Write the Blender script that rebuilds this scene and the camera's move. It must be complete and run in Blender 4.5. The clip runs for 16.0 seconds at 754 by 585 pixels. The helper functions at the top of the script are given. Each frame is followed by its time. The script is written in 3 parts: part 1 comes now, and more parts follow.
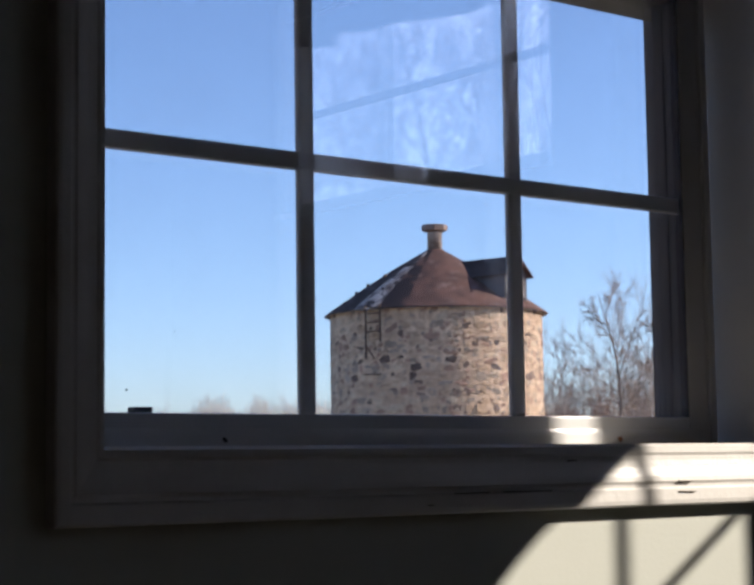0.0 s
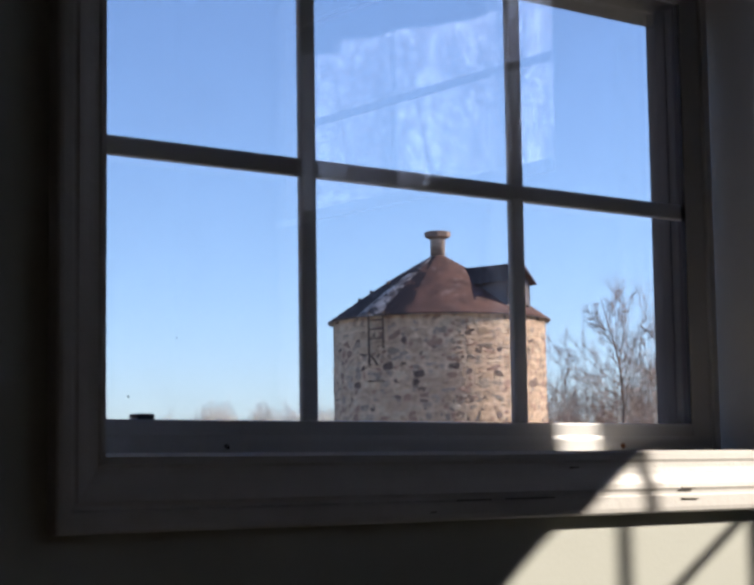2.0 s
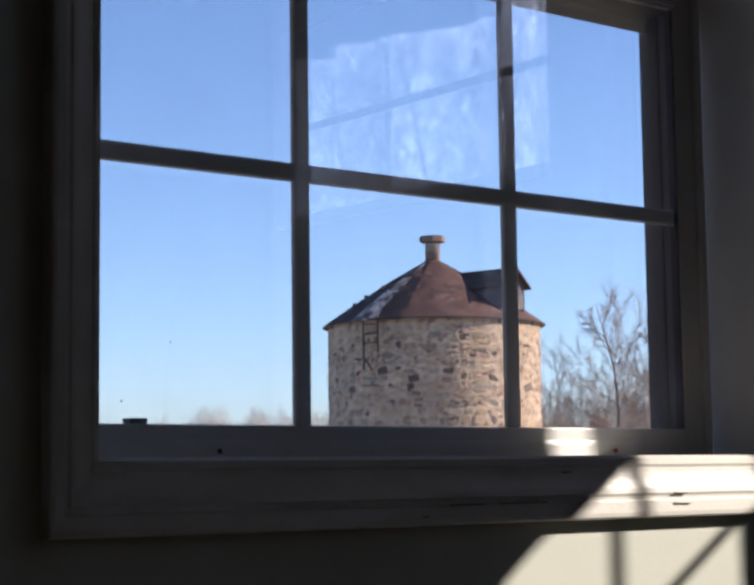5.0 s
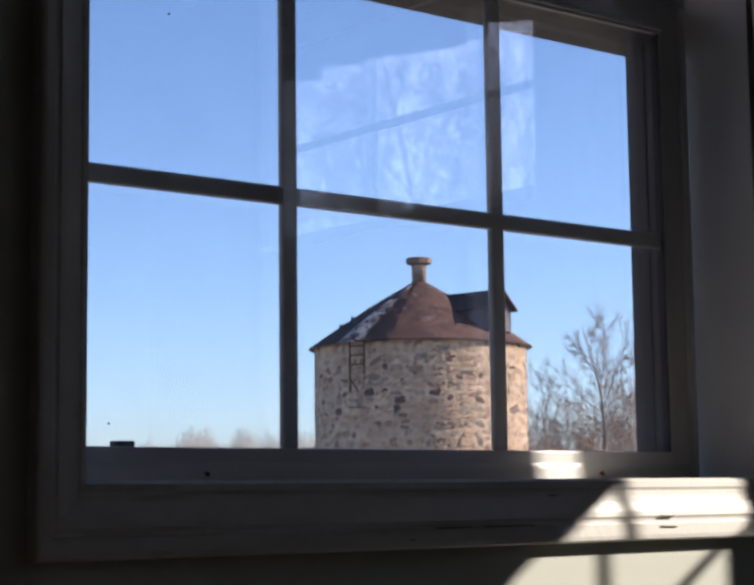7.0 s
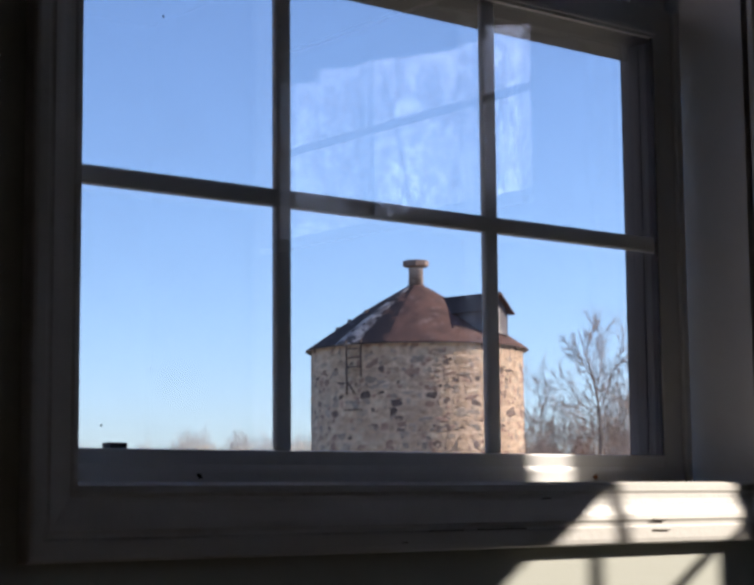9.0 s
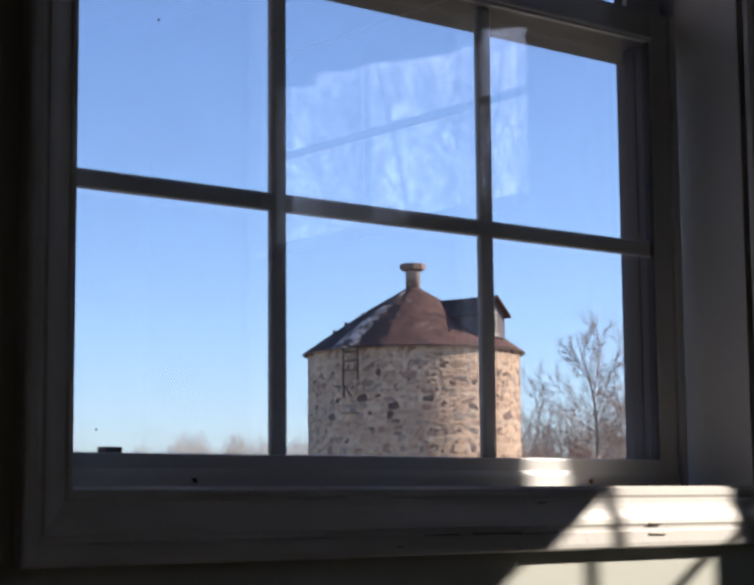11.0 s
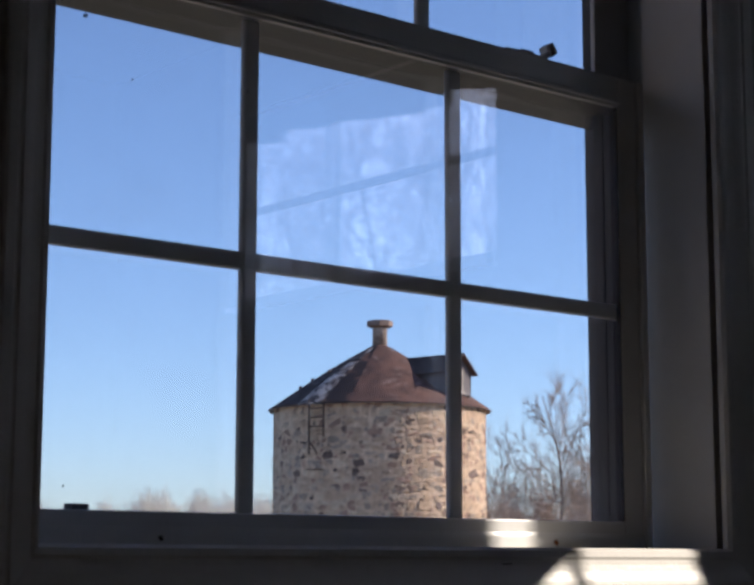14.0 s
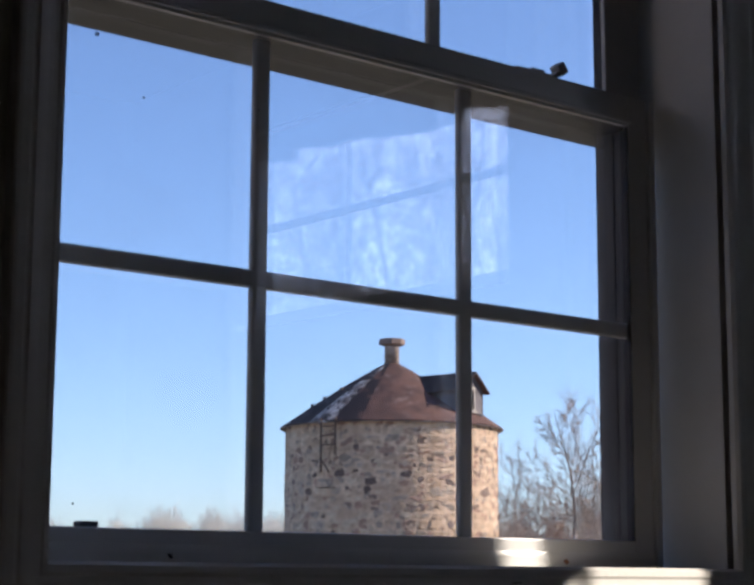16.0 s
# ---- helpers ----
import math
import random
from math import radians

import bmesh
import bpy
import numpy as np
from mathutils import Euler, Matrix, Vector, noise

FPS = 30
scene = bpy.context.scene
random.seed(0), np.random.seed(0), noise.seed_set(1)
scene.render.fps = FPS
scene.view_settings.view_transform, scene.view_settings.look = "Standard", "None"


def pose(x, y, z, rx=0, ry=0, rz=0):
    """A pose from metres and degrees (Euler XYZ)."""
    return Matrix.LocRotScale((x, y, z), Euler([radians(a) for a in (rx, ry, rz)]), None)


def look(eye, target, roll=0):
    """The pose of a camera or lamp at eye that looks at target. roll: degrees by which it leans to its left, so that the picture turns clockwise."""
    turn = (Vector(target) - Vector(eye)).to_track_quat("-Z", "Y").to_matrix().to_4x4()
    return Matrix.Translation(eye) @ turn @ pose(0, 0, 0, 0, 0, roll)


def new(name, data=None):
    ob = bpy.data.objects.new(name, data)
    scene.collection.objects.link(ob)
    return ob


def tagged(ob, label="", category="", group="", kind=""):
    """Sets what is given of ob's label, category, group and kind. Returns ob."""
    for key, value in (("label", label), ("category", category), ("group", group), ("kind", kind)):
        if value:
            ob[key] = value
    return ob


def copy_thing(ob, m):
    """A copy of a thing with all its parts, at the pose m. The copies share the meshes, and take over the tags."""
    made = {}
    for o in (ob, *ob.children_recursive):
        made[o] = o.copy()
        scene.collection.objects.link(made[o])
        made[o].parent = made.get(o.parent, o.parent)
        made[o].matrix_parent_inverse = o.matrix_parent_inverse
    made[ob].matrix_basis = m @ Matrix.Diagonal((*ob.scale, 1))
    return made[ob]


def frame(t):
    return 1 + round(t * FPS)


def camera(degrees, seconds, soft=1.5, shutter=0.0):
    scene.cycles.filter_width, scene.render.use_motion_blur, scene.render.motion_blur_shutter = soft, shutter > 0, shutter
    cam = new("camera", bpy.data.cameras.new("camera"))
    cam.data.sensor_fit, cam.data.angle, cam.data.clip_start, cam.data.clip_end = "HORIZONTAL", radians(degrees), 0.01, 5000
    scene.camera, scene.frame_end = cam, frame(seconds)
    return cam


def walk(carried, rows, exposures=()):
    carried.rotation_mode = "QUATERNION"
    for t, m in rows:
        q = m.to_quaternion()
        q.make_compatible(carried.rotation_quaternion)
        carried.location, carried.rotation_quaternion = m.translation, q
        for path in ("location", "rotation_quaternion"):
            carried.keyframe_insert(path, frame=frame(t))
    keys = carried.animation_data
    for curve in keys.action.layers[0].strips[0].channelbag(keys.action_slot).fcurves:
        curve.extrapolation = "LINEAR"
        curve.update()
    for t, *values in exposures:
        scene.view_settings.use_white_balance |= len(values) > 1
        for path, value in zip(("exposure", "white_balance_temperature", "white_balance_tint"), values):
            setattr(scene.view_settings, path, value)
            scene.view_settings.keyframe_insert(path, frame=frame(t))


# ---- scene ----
cam = camera(24.9, 16.0, 3.1)
PATH = [
    (0, (-0.943, -1.307, -0.289), (0.286, 0.258, -0.089), -0.8),
    (0.5, (-0.944, -1.307, -0.288), (0.287, 0.257, -0.091), -0.7),
    (1, (-0.944, -1.309, -0.289), (0.283, 0.258, -0.094), -0.8),
    (1.5, (-0.942, -1.305, -0.288), (0.282, 0.263, -0.088), -0.8),
    (2, (-0.941, -1.306, -0.289), (0.285, 0.261, -0.081), -0.8),
    (2.5, (-0.941, -1.307, -0.289), (0.285, 0.259, -0.08), -0.8),
    (3, (-0.942, -1.309, -0.289), (0.284, 0.258, -0.083), -0.8),
    (3.5, (-0.944, -1.309, -0.289), (0.285, 0.256, -0.081), -0.8),
    (5.8, (-0.941, -1.31, -0.289), (0.292, 0.249, -0.067), -0.7),
    (6, (-0.941, -1.31, -0.289), (0.294, 0.247, -0.063), -0.7),
    (6.5, (-0.942, -1.311, -0.288), (0.298, 0.242, -0.055), -0.7),
    (7, (-0.944, -1.311, -0.288), (0.297, 0.239, -0.05), -0.7),
    (7.5, (-0.944, -1.312, -0.289), (0.298, 0.239, -0.053), -0.6),
    (8, (-0.942, -1.312, -0.288), (0.298, 0.239, -0.051), -0.6),
    (8.5, (-0.941, -1.312, -0.288), (0.3, 0.237, -0.047), -0.6),
    (9, (-0.942, -1.314, -0.288), (0.302, 0.234, -0.047), -0.5),
    (11.5, (-0.94, -1.314, -0.287), (0.308, 0.229, -0.039), -0.5),
    (12, (-0.945, -1.32, -0.288), (0.325, 0.201, -0.017), -0.9),
    (12.5, (-0.945, -1.321, -0.287), (0.326, 0.196, -0.001), -0.6),
    (13, (-0.944, -1.32, -0.286), (0.323, 0.2, 0.006), -0.1),
    (13.5, (-0.945, -1.32, -0.285), (0.326, 0.195, 0.014), 0.1),
    (14, (-0.948, -1.321, -0.285), (0.322, 0.192, 0.025), 0.1),
    (14.5, (-0.947, -1.323, -0.284), (0.32, 0.192, 0.033), 0.4),
    (15, (-0.948, -1.325, -0.284), (0.315, 0.191, 0.045), 0.2),
    (15.5, (-0.946, -1.324, -0.284), (0.311, 0.195, 0.052), 0.2),
    (16, (-0.947, -1.323, -0.285), (0.31, 0.197, 0.046), 0.3),
]
walk(cam, [(t, look(eye, target, roll)) for t, eye, target, roll in PATH], [(0.0, 0.78, 6300, 19), (3.5, 0.84, 6300, 19), (9.0, 0.83, 6300, 19), (12.0, 0.85, 6300, 19), (12.6, 0.85, 6300, 19), (13.0, 0.73, 6300, 19), (14.0, 0.70, 6300, 19), (15.0, 0.88, 6300, 19), (16.0, 0.90, 6300, 19)])

# ---------------------------------------------------------------- light
SUN = Vector((1.45, -1.0, 0.94)).normalized()
world = bpy.data.worlds.new("sky")
scene.world = world
world.use_nodes = True
wn, wl = world.node_tree.nodes, world.node_tree.links
sky = wn.new("ShaderNodeTexSky")
sky.sky_type = "NISHITA"
sky.sun_disc = False
sky.sun_elevation = math.asin(SUN.z)
sky.sun_rotation = math.atan2(SUN.x, SUN.y)
sky.air_density, sky.dust_density, sky.ozone_density, sky.altitude = 0.84, 0.75, 4.7, 200
wl.new(sky.outputs[0], wn["Background"].inputs[0])
wn["Background"].inputs[1].default_value = 0.15

sun_data = bpy.data.lights.new("sun", "SUN")
sun_data.energy, sun_data.angle, sun_data.color = 4.4, radians(0.25), (1.0, 0.92, 0.73)
sun = new("sun", sun_data)
sun.matrix_world = look(SUN * 60, (0, 0, 0))


# ---------------------------------------------------------------- materials
def mat(name, colour, rough=0.6, vary=0.15, scale=8.0, bump=0.1, bump_scale=60.0, metal=0.0, second=None,
        blotch=1.5, per_object=0.0, per_island=0.0, spec=0.5, flecks=None):
    """A painted or natural surface: base colour with large blotches, fine grain and relief."""
    m = bpy.data.materials.new(name)
    m.use_nodes = True
    n, l = m.node_tree.nodes, m.node_tree.links
    b = n["Principled BSDF"]
    b.inputs["Roughness"].default_value, b.inputs["Metallic"].default_value = rough, metal
    b.inputs["Specular IOR Level"].default_value = spec
    tex = n.new("ShaderNodeTexCoord")
    big, fine = n.new("ShaderNodeTexNoise"), n.new("ShaderNodeTexNoise")
    big.inputs["Scale"].default_value, fine.inputs["Scale"].default_value = blotch, scale
    big.inputs["Detail"].default_value, fine.inputs["Detail"].default_value = 5, 6
    for q in (big, fine):
        l.new(tex.outputs["Object"], q.inputs["Vector"])
    mix = n.new("ShaderNodeMix")
    mix.data_type = "RGBA"
    c2 = second or tuple(c * (1 - vary) for c in colour)
    mix.inputs["A"].default_value, mix.inputs["B"].default_value = (*colour, 1), (*c2, 1)
    ramp = n.new("ShaderNodeMapRange")
    ramp.inputs["From Min"].default_value, ramp.inputs["From Max"].default_value = 0.38, 0.64
    l.new(big.outputs["Fac"], ramp.inputs["Value"])
    l.new(ramp.outputs["Result"], mix.inputs["Factor"])
    hsv = n.new("ShaderNodeHueSaturation")
    l.new(mix.outputs["Result"], hsv.inputs["Color"])
    val = n.new("ShaderNodeMapRange")
    val.inputs["To Min"].default_value, val.inputs["To Max"].default_value = 1 - vary, 1 + vary
    l.new(fine.outputs["Fac"], val.inputs["Value"])
    out = val.outputs["Result"]
    if per_object or per_island:
        src = n.new("ShaderNodeObjectInfo").outputs["Random"] if per_object else n.new("ShaderNodeNewGeometry").outputs["Random Per Island"]
        amount = per_object or per_island
        r = n.new("ShaderNodeMapRange")
        r.inputs["To Min"].default_value, r.inputs["To Max"].default_value = 1 - amount, 1 + amount
        l.new(src, r.inputs["Value"])
        mul = n.new("ShaderNodeMath")
        mul.operation = "MULTIPLY"
        l.new(out, mul.inputs[0])
        l.new(r.outputs["Result"], mul.inputs[1])
        out = mul.outputs[0]
    l.new(out, hsv.inputs["Value"])
    colour_out = hsv.outputs["Color"]
    if flecks:
        worn, cut, over = n.new("ShaderNodeTexNoise"), n.new("ShaderNodeMapRange"), n.new("ShaderNodeMix")
        worn.inputs["Scale"].default_value, worn.inputs["Detail"].default_value, worn.inputs["Roughness"].default_value = flecks[1], 5, 0.6
        l.new(tex.outputs["Object"], worn.inputs["Vector"])
        cut.inputs["From Min"].default_value, cut.inputs["From Max"].default_value = flecks[2], flecks[2] + 0.045
        l.new(worn.outputs["Fac"], cut.inputs["Value"])
        over.data_type = "RGBA"
        l.new(cut.outputs["Result"], over.inputs["Factor"])
        l.new(colour_out, over.inputs["A"])
        over.inputs["B"].default_value = (*flecks[0], 1)
        colour_out = over.outputs["Result"]
    l.new(colour_out, b.inputs["Base Color"])
    if bump:
        grain, bn = n.new("ShaderNodeTexNoise"), n.new("ShaderNodeBump")
        grain.inputs["Scale"].default_value, grain.inputs["Detail"].default_value = bump_scale, 6
        l.new(tex.outputs["Object"], grain.inputs["Vector"])
        bn.inputs["Strength"].default_value, bn.inputs["Distance"].default_value = bump, 0.004
        l.new(grain.outputs["Fac"], bn.inputs["Height"])
        l.new(bn.outputs["Normal"], b.inputs["Normal"])
    return m


def glass_mat(name, film=0.0):
    """A thin clear sheet: lets rays straight through, mirrors a little at each face; film: faint dusty smears."""
    m = bpy.data.materials.new(name)
    m.use_nodes = True
    n, l = m.node_tree.nodes, m.node_tree.links
    n.remove(n["Principled BSDF"])
    clear, gloss, mix = n.new("ShaderNodeBsdfTransparent"), n.new("ShaderNodeBsdfGlossy"), n.new("ShaderNodeMixShader")
    gloss.inputs["Roughness"].default_value = 0.0
    mix.inputs[0].default_value = 0.085
    tex, w, bn = n.new("ShaderNodeTexCoord"), n.new("ShaderNodeTexNoise"), n.new("ShaderNodeBump")
    w.inputs["Scale"].default_value = 7
    l.new(tex.outputs["Object"], w.inputs["Vector"])
    bn.inputs["Strength"].default_value, bn.inputs["Distance"].default_value = 0.01, 0.0005
    l.new(w.outputs["Fac"], bn.inputs["Height"])
    l.new(bn.outputs["Normal"], gloss.inputs["Normal"])
    l.new(clear.outputs[0], mix.inputs[1])
    l.new(gloss.outputs[0], mix.inputs[2])
    out = mix.outputs[0]
    if film:
        dust, dm = n.new("ShaderNodeBsdfTranslucent"), n.new("ShaderNodeMixShader")
        smear, ramp = n.new("ShaderNodeTexNoise"), n.new("ShaderNodeMapRange")
        smear.inputs["Scale"].default_value, smear.inputs["Detail"].default_value, smear.inputs["Distortion"].default_value = 6, 7, 1.2
        l.new(tex.outputs["Object"], smear.inputs["Vector"])
        ramp.inputs["From Min"].default_value, ramp.inputs["From Max"].default_value = 0.5, 0.75
        ramp.inputs["To Max"].default_value = film
        l.new(smear.outputs["Fac"], ramp.inputs["Value"])
        dust.inputs["Color"].default_value = (0.8, 0.8, 0.8, 1)
        l.new(ramp.outputs["Result"], dm.inputs[0])
        l.new(out, dm.inputs[1])
        l.new(dust.outputs[0], dm.inputs[2])
        out = dm.outputs[0]
    l.new(out, n["Material Output"].inputs["Surface"])
    return m


M_PAINT = mat("white_trim_paint", (0.78, 0.76, 0.73), 0.38, 0.05, 30, 0.12, 140, blotch=4)
M_VINYL = mat("white_sash_vinyl", (0.74, 0.74, 0.74), 0.35, 0.04, 20, 0.04, 90, blotch=3)
M_GRILLE = mat("grey_grille_paint", (0.76, 0.745, 0.71), 0.4, 0.06, 30, 0.05, 120, blotch=6)
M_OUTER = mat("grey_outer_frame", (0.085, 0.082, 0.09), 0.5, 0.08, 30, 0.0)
M_STRIP = mat("near_black_strip", (0.022, 0.021, 0.024), 0.6, 0.15, 60, 0.0)
M_WALL = mat("cream_wall_paint", (0.57, 0.59, 0.535), 0.7, 0.03, 25, 0.05, 200, blotch=2)
M_PANEL = mat("grey_panelling", (0.225, 0.20, 0.185), 0.9, 0.3, 14, 0.2, 50, spec=0.1)
M_FLOOR = mat("brown_floor_wood", (0.042, 0.036, 0.031), 0.9, 0.25, 18, 0.2, 60, per_object=0.2, spec=0.1)
M_CEIL = mat("ceiling_paint", (0.37, 0.355, 0.335), 0.8, 0.05, 20, 0.3, 120)
M_CLOTH = mat("brown_blind_cloth", (0.10, 0.08, 0.06), 0.9, 0.15, 60, 0.2, 300)
M_DARK = mat("dark_metal", (0.05, 0.05, 0.055), 0.45, 0.2, 60, 0.1, 200, metal=0.4)
M_IRON = mat("rusty_iron", (0.11, 0.07, 0.055), 0.8, 0.3, 30, 0.2, 80)
M_CHIP = mat("bare_chip", (0.16, 0.12, 0.09), 0.8, 0.3, 200, 0.3, 400)
M_SPECK = mat("dried_dirt", (0.30, 0.28, 0.28), 0.9, 0.2, 300, 0.0)
M_FLY = mat("dead_insect", (0.025, 0.02, 0.018), 0.6, 0.3, 300, 0.2, 900)
M_BEETLE = mat("orange_beetle_shell", (0.42, 0.15, 0.05), 0.4, 0.3, 300, 0.1, 900)
M_GLASS = glass_mat("window_glass", 0.03)
M_CLEAR = glass_mat("clear_glass")
M_MORTAR = mat("lime_mortar", (0.64, 0.455, 0.315), 0.9, 0.30, 9, 0.7, 22, blotch=1.6, second=(0.50, 0.345, 0.24))
M_SIDING = mat("white_siding", (0.7, 0.7, 0.68), 0.6, 0.08, 9, 0.2, 60)
M_GROUND = mat("dry_grass", (0.26, 0.22, 0.15), 0.95, 0.3, 3, 0.8, 9, second=(0.18, 0.165, 0.105), blotch=0.06)
M_BARK = mat("grey_brown_bark", (0.40, 0.30, 0.245), 0.9, 0.3, 14, 0.6, 40, blotch=2, per_island=0.3)
# distance haze is put into this pale twig colour
M_FAR = mat("hazed_far_twigs", (0.86, 0.80, 0.70), 0.95, 0.12, 1, 0.0, blotch=0.1, per_island=0.3)
M_RUST = mat("rusted_sheet_roof", (0.155, 0.088, 0.072), 0.85, 0.4, 9, 0.3, 30, second=(0.095, 0.060, 0.054), blotch=2.2, per_object=0.10, spec=0.1, flecks=((0.20, 0.135, 0.118), 3.5, 0.60))
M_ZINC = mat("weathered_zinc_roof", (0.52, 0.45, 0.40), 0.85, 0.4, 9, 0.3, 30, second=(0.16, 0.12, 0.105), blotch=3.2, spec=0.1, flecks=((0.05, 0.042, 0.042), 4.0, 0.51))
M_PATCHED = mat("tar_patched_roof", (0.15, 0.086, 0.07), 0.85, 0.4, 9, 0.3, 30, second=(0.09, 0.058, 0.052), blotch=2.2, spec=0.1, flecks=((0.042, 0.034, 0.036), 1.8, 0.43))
M_DARKROOF = mat("dark_flecked_roof", (0.065, 0.048, 0.043), 0.9, 0.4, 9, 0.3, 30, second=(0.10, 0.075, 0.065), blotch=3.0, spec=0.1, flecks=((0.20, 0.155, 0.14), 4.0, 0.585))
M_BOARD = mat("grey_weathered_board", (0.36, 0.33, 0.33), 0.85, 0.25, 12, 0.4, 50, second=(0.24, 0.20, 0.20))
M_FLUE = mat("flue_sheet", (0.50, 0.42, 0.37), 0.55, 0.3, 10, 0.3, 40, second=(0.22, 0.16, 0.13), blotch=3.5)
# darker copy of the weathered board, with the cheek's shade in its colour
M_CHEEK = mat("shaded_weathered_board", (0.17, 0.15, 0.155), 0.85, 0.25, 12, 0.4, 50, second=(0.11, 0.095, 0.10))
M_OLDWHITE = mat("old_white_paint", (0.40, 0.35, 0.31), 0.8, 0.15, 20, 0.3, 60)
M_CAP = mat("stained_cap", (0.25, 0.18, 0.15), 0.85, 0.3, 14, 0.3, 40, second=(0.17, 0.11, 0.09), blotch=4)
M_VOID = mat("hollow_black", (0.02, 0.02, 0.02), 0.9, 0.1, 10, 0)
STONES = [
    mat("stone_tan", (0.58, 0.405, 0.275), 0.9, 0.32, 12, 0.7, 26, per_object=0.16, blotch=3),
    mat("stone_buff", (0.67, 0.51, 0.36), 0.9, 0.3, 12, 0.7, 26, per_object=0.14, blotch=3),
    mat("stone_rose", (0.45, 0.28, 0.205), 0.9, 0.32, 12, 0.7, 26, per_object=0.25, blotch=3),
    mat("stone_grey", (0.43, 0.335, 0.26), 0.9, 0.32, 12, 0.7, 26, per_object=0.25, blotch=3),
    mat("stone_dark", (0.19, 0.13, 0.105), 0.9, 0.25, 9, 0.7, 26, per_object=0.35, blotch=3),
]


# ---------------------------------------------------------------- tools
def box(bm, x0, x1, y0, y1, z0, z1, bevel=0.0, m=None):
    """Add a box to bm, its edges eased by bevel."""
    g = bmesh.ops.create_cube(bm, size=1.0)
    vs = g["verts"]
    for v in vs:
        v.co = Vector((x0 + (v.co.x + .5) * (x1 - x0), y0 + (v.co.y + .5) * (y1 - y0), z0 + (v.co.z + .5) * (z1 - z0)))
    if m:
        bmesh.ops.transform(bm, matrix=m, verts=vs)
    if bevel:
        es = list({e for v in vs for e in v.link_edges})
        bmesh.ops.bevel(bm, geom=es, offset=bevel, segments=2, affect="EDGES", profile=0.6)
    return bm


def mesh_of(name, bm, material, smooth=False):
    bmesh.ops.recalc_face_normals(bm, faces=bm.faces)
    me = bpy.data.meshes.new(name)
    bm.to_mesh(me)
    bm.free()
    me.materials.append(material)
    if smooth:
        for p in me.polygons:
            p.use_smooth = True
    return me


def part(name, bm, material, parent=None, label="", smooth=False):
    ob = new(name, mesh_of(name, bm, material, smooth))
    if parent:
        ob.parent = parent
    return tagged(ob, label)


def solid(name, material, parent, *dims, bevel=0.0, label="", m=None):
    return part(name, box(bmesh.new(), *dims, bevel=bevel, m=m), material, parent, label)


def empty(name, at=(0, 0, 0), turn=0.0):
    ob = new(name)
    ob.matrix_world = pose(*at, 0, 0, turn)
    bpy.context.view_layer.update()
    return ob


def lathe(profile, n, closed=False):
    """A bmesh turned from (radius, z) pairs about z."""
    bm = bmesh.new()
    rings = [[bm.verts.new((r * math.cos(2 * math.pi * k / n), r * math.sin(2 * math.pi * k / n), z)) for k in range(n)] for r, z in profile]
    for a, b in zip(rings, rings[1:]):
        for k in range(n):
            bm.faces.new((a[k], a[(k + 1) % n], b[(k + 1) % n], b[k]))
    if closed:
        bm.faces.new(rings[0][::-1])
        bm.faces.new(rings[-1])
    return bm


# ---------------------------------------------------------------- room
FLOOR, CEIL = -1.20, 1.85
X_L, X_R, Y_N, Y_S = -3.0, 3.0, -0.10, -5.2
WT = 0.16
OX0, OX1, OZ0, OZ1 = -0.283, 0.606, -0.276, 0.815   # window opening in the north wall
JX = 0.577                                           # face of the deep jamb board beside the sash


def wall_with(name, spans, material, label):
    bm = bmesh.new()
    for s in spans:
        box(bm, *s)
    return tagged(part(name, bm, material), label, "wall", kind="structure")


wall_with("wall_north", [(X_L, OX0, Y_N, Y_N + WT, FLOOR, CEIL), (OX1, X_R, Y_N, Y_N + WT, FLOOR, CEIL),
                         (OX0, OX1, Y_N, Y_N + WT, FLOOR, OZ0), (OX0, OX1, Y_N, Y_N + WT, OZ1, CEIL)], M_WALL,
          "cream painted plaster wall round the window")
SIDE = [(-2.3385, -1.819, 0.753, 1.64), (-4.33, -2.765, 0.72, 1.52)]   # openings in the east wall: y0, y1, z0, z1
wall_with("wall_east", [(X_R, X_R + WT, SIDE[0][1], Y_N + WT, FLOOR, CEIL), (X_R, X_R + WT, SIDE[1][1], SIDE[0][0], FLOOR, CEIL),
                        (X_R, X_R + WT, Y_S, SIDE[1][0], FLOOR, CEIL)]
          + [(X_R, X_R + WT, y0, y1, FLOOR, z0) for y0, y1, z0, z1 in SIDE]
          + [(X_R, X_R + WT, y0, y1, z1, CEIL) for y0, y1, z0, z1 in SIDE], M_PANEL, "grey panelled wall with two sunny windows")
wall_with("wall_west", [(X_L - WT, X_L, Y_S, Y_N + WT, FLOOR, CEIL)], M_PANEL, "plain grey panelled wall")
wall_with("wall_south", [(X_L - WT, X_R + WT, Y_S - WT, Y_S, FLOOR, CEIL)], M_PANEL, "plain grey panelled wall")
tagged(solid("ceiling", M_CEIL, None, X_L - WT, X_R + WT, Y_S - WT, Y_N + WT, CEIL, CEIL + 0.2), "flat grey ceiling", "ceiling", kind="structure")
tagged(solid("floor", M_FLOOR, None, X_L - WT, X_R + WT, Y_S - WT, Y_N + WT, FLOOR - 0.2, FLOOR), "dark brown wooden floor", "floor", kind="structure")


# ---------------------------------------------------------------- the window
window = tagged(empty("window_1", (0, 0, OZ0)), "white double-hung window with dividing bars, closed", "window", kind="structure")
inv = window.matrix_world.inverted()


def wpart(name, bm, material, parent=None, label="", smooth=False):
    bm.transform(inv)
    return part(name, bm, material, parent or window, label, smooth)


def wbox(name, material, *dims, parent=None, bevel=0.0, label=""):
    return wpart(name, box(bmesh.new(), *dims, bevel=bevel), material, parent, label)


P, H = 0.27, 0.2415        # pitch of the upright bars, height of a row
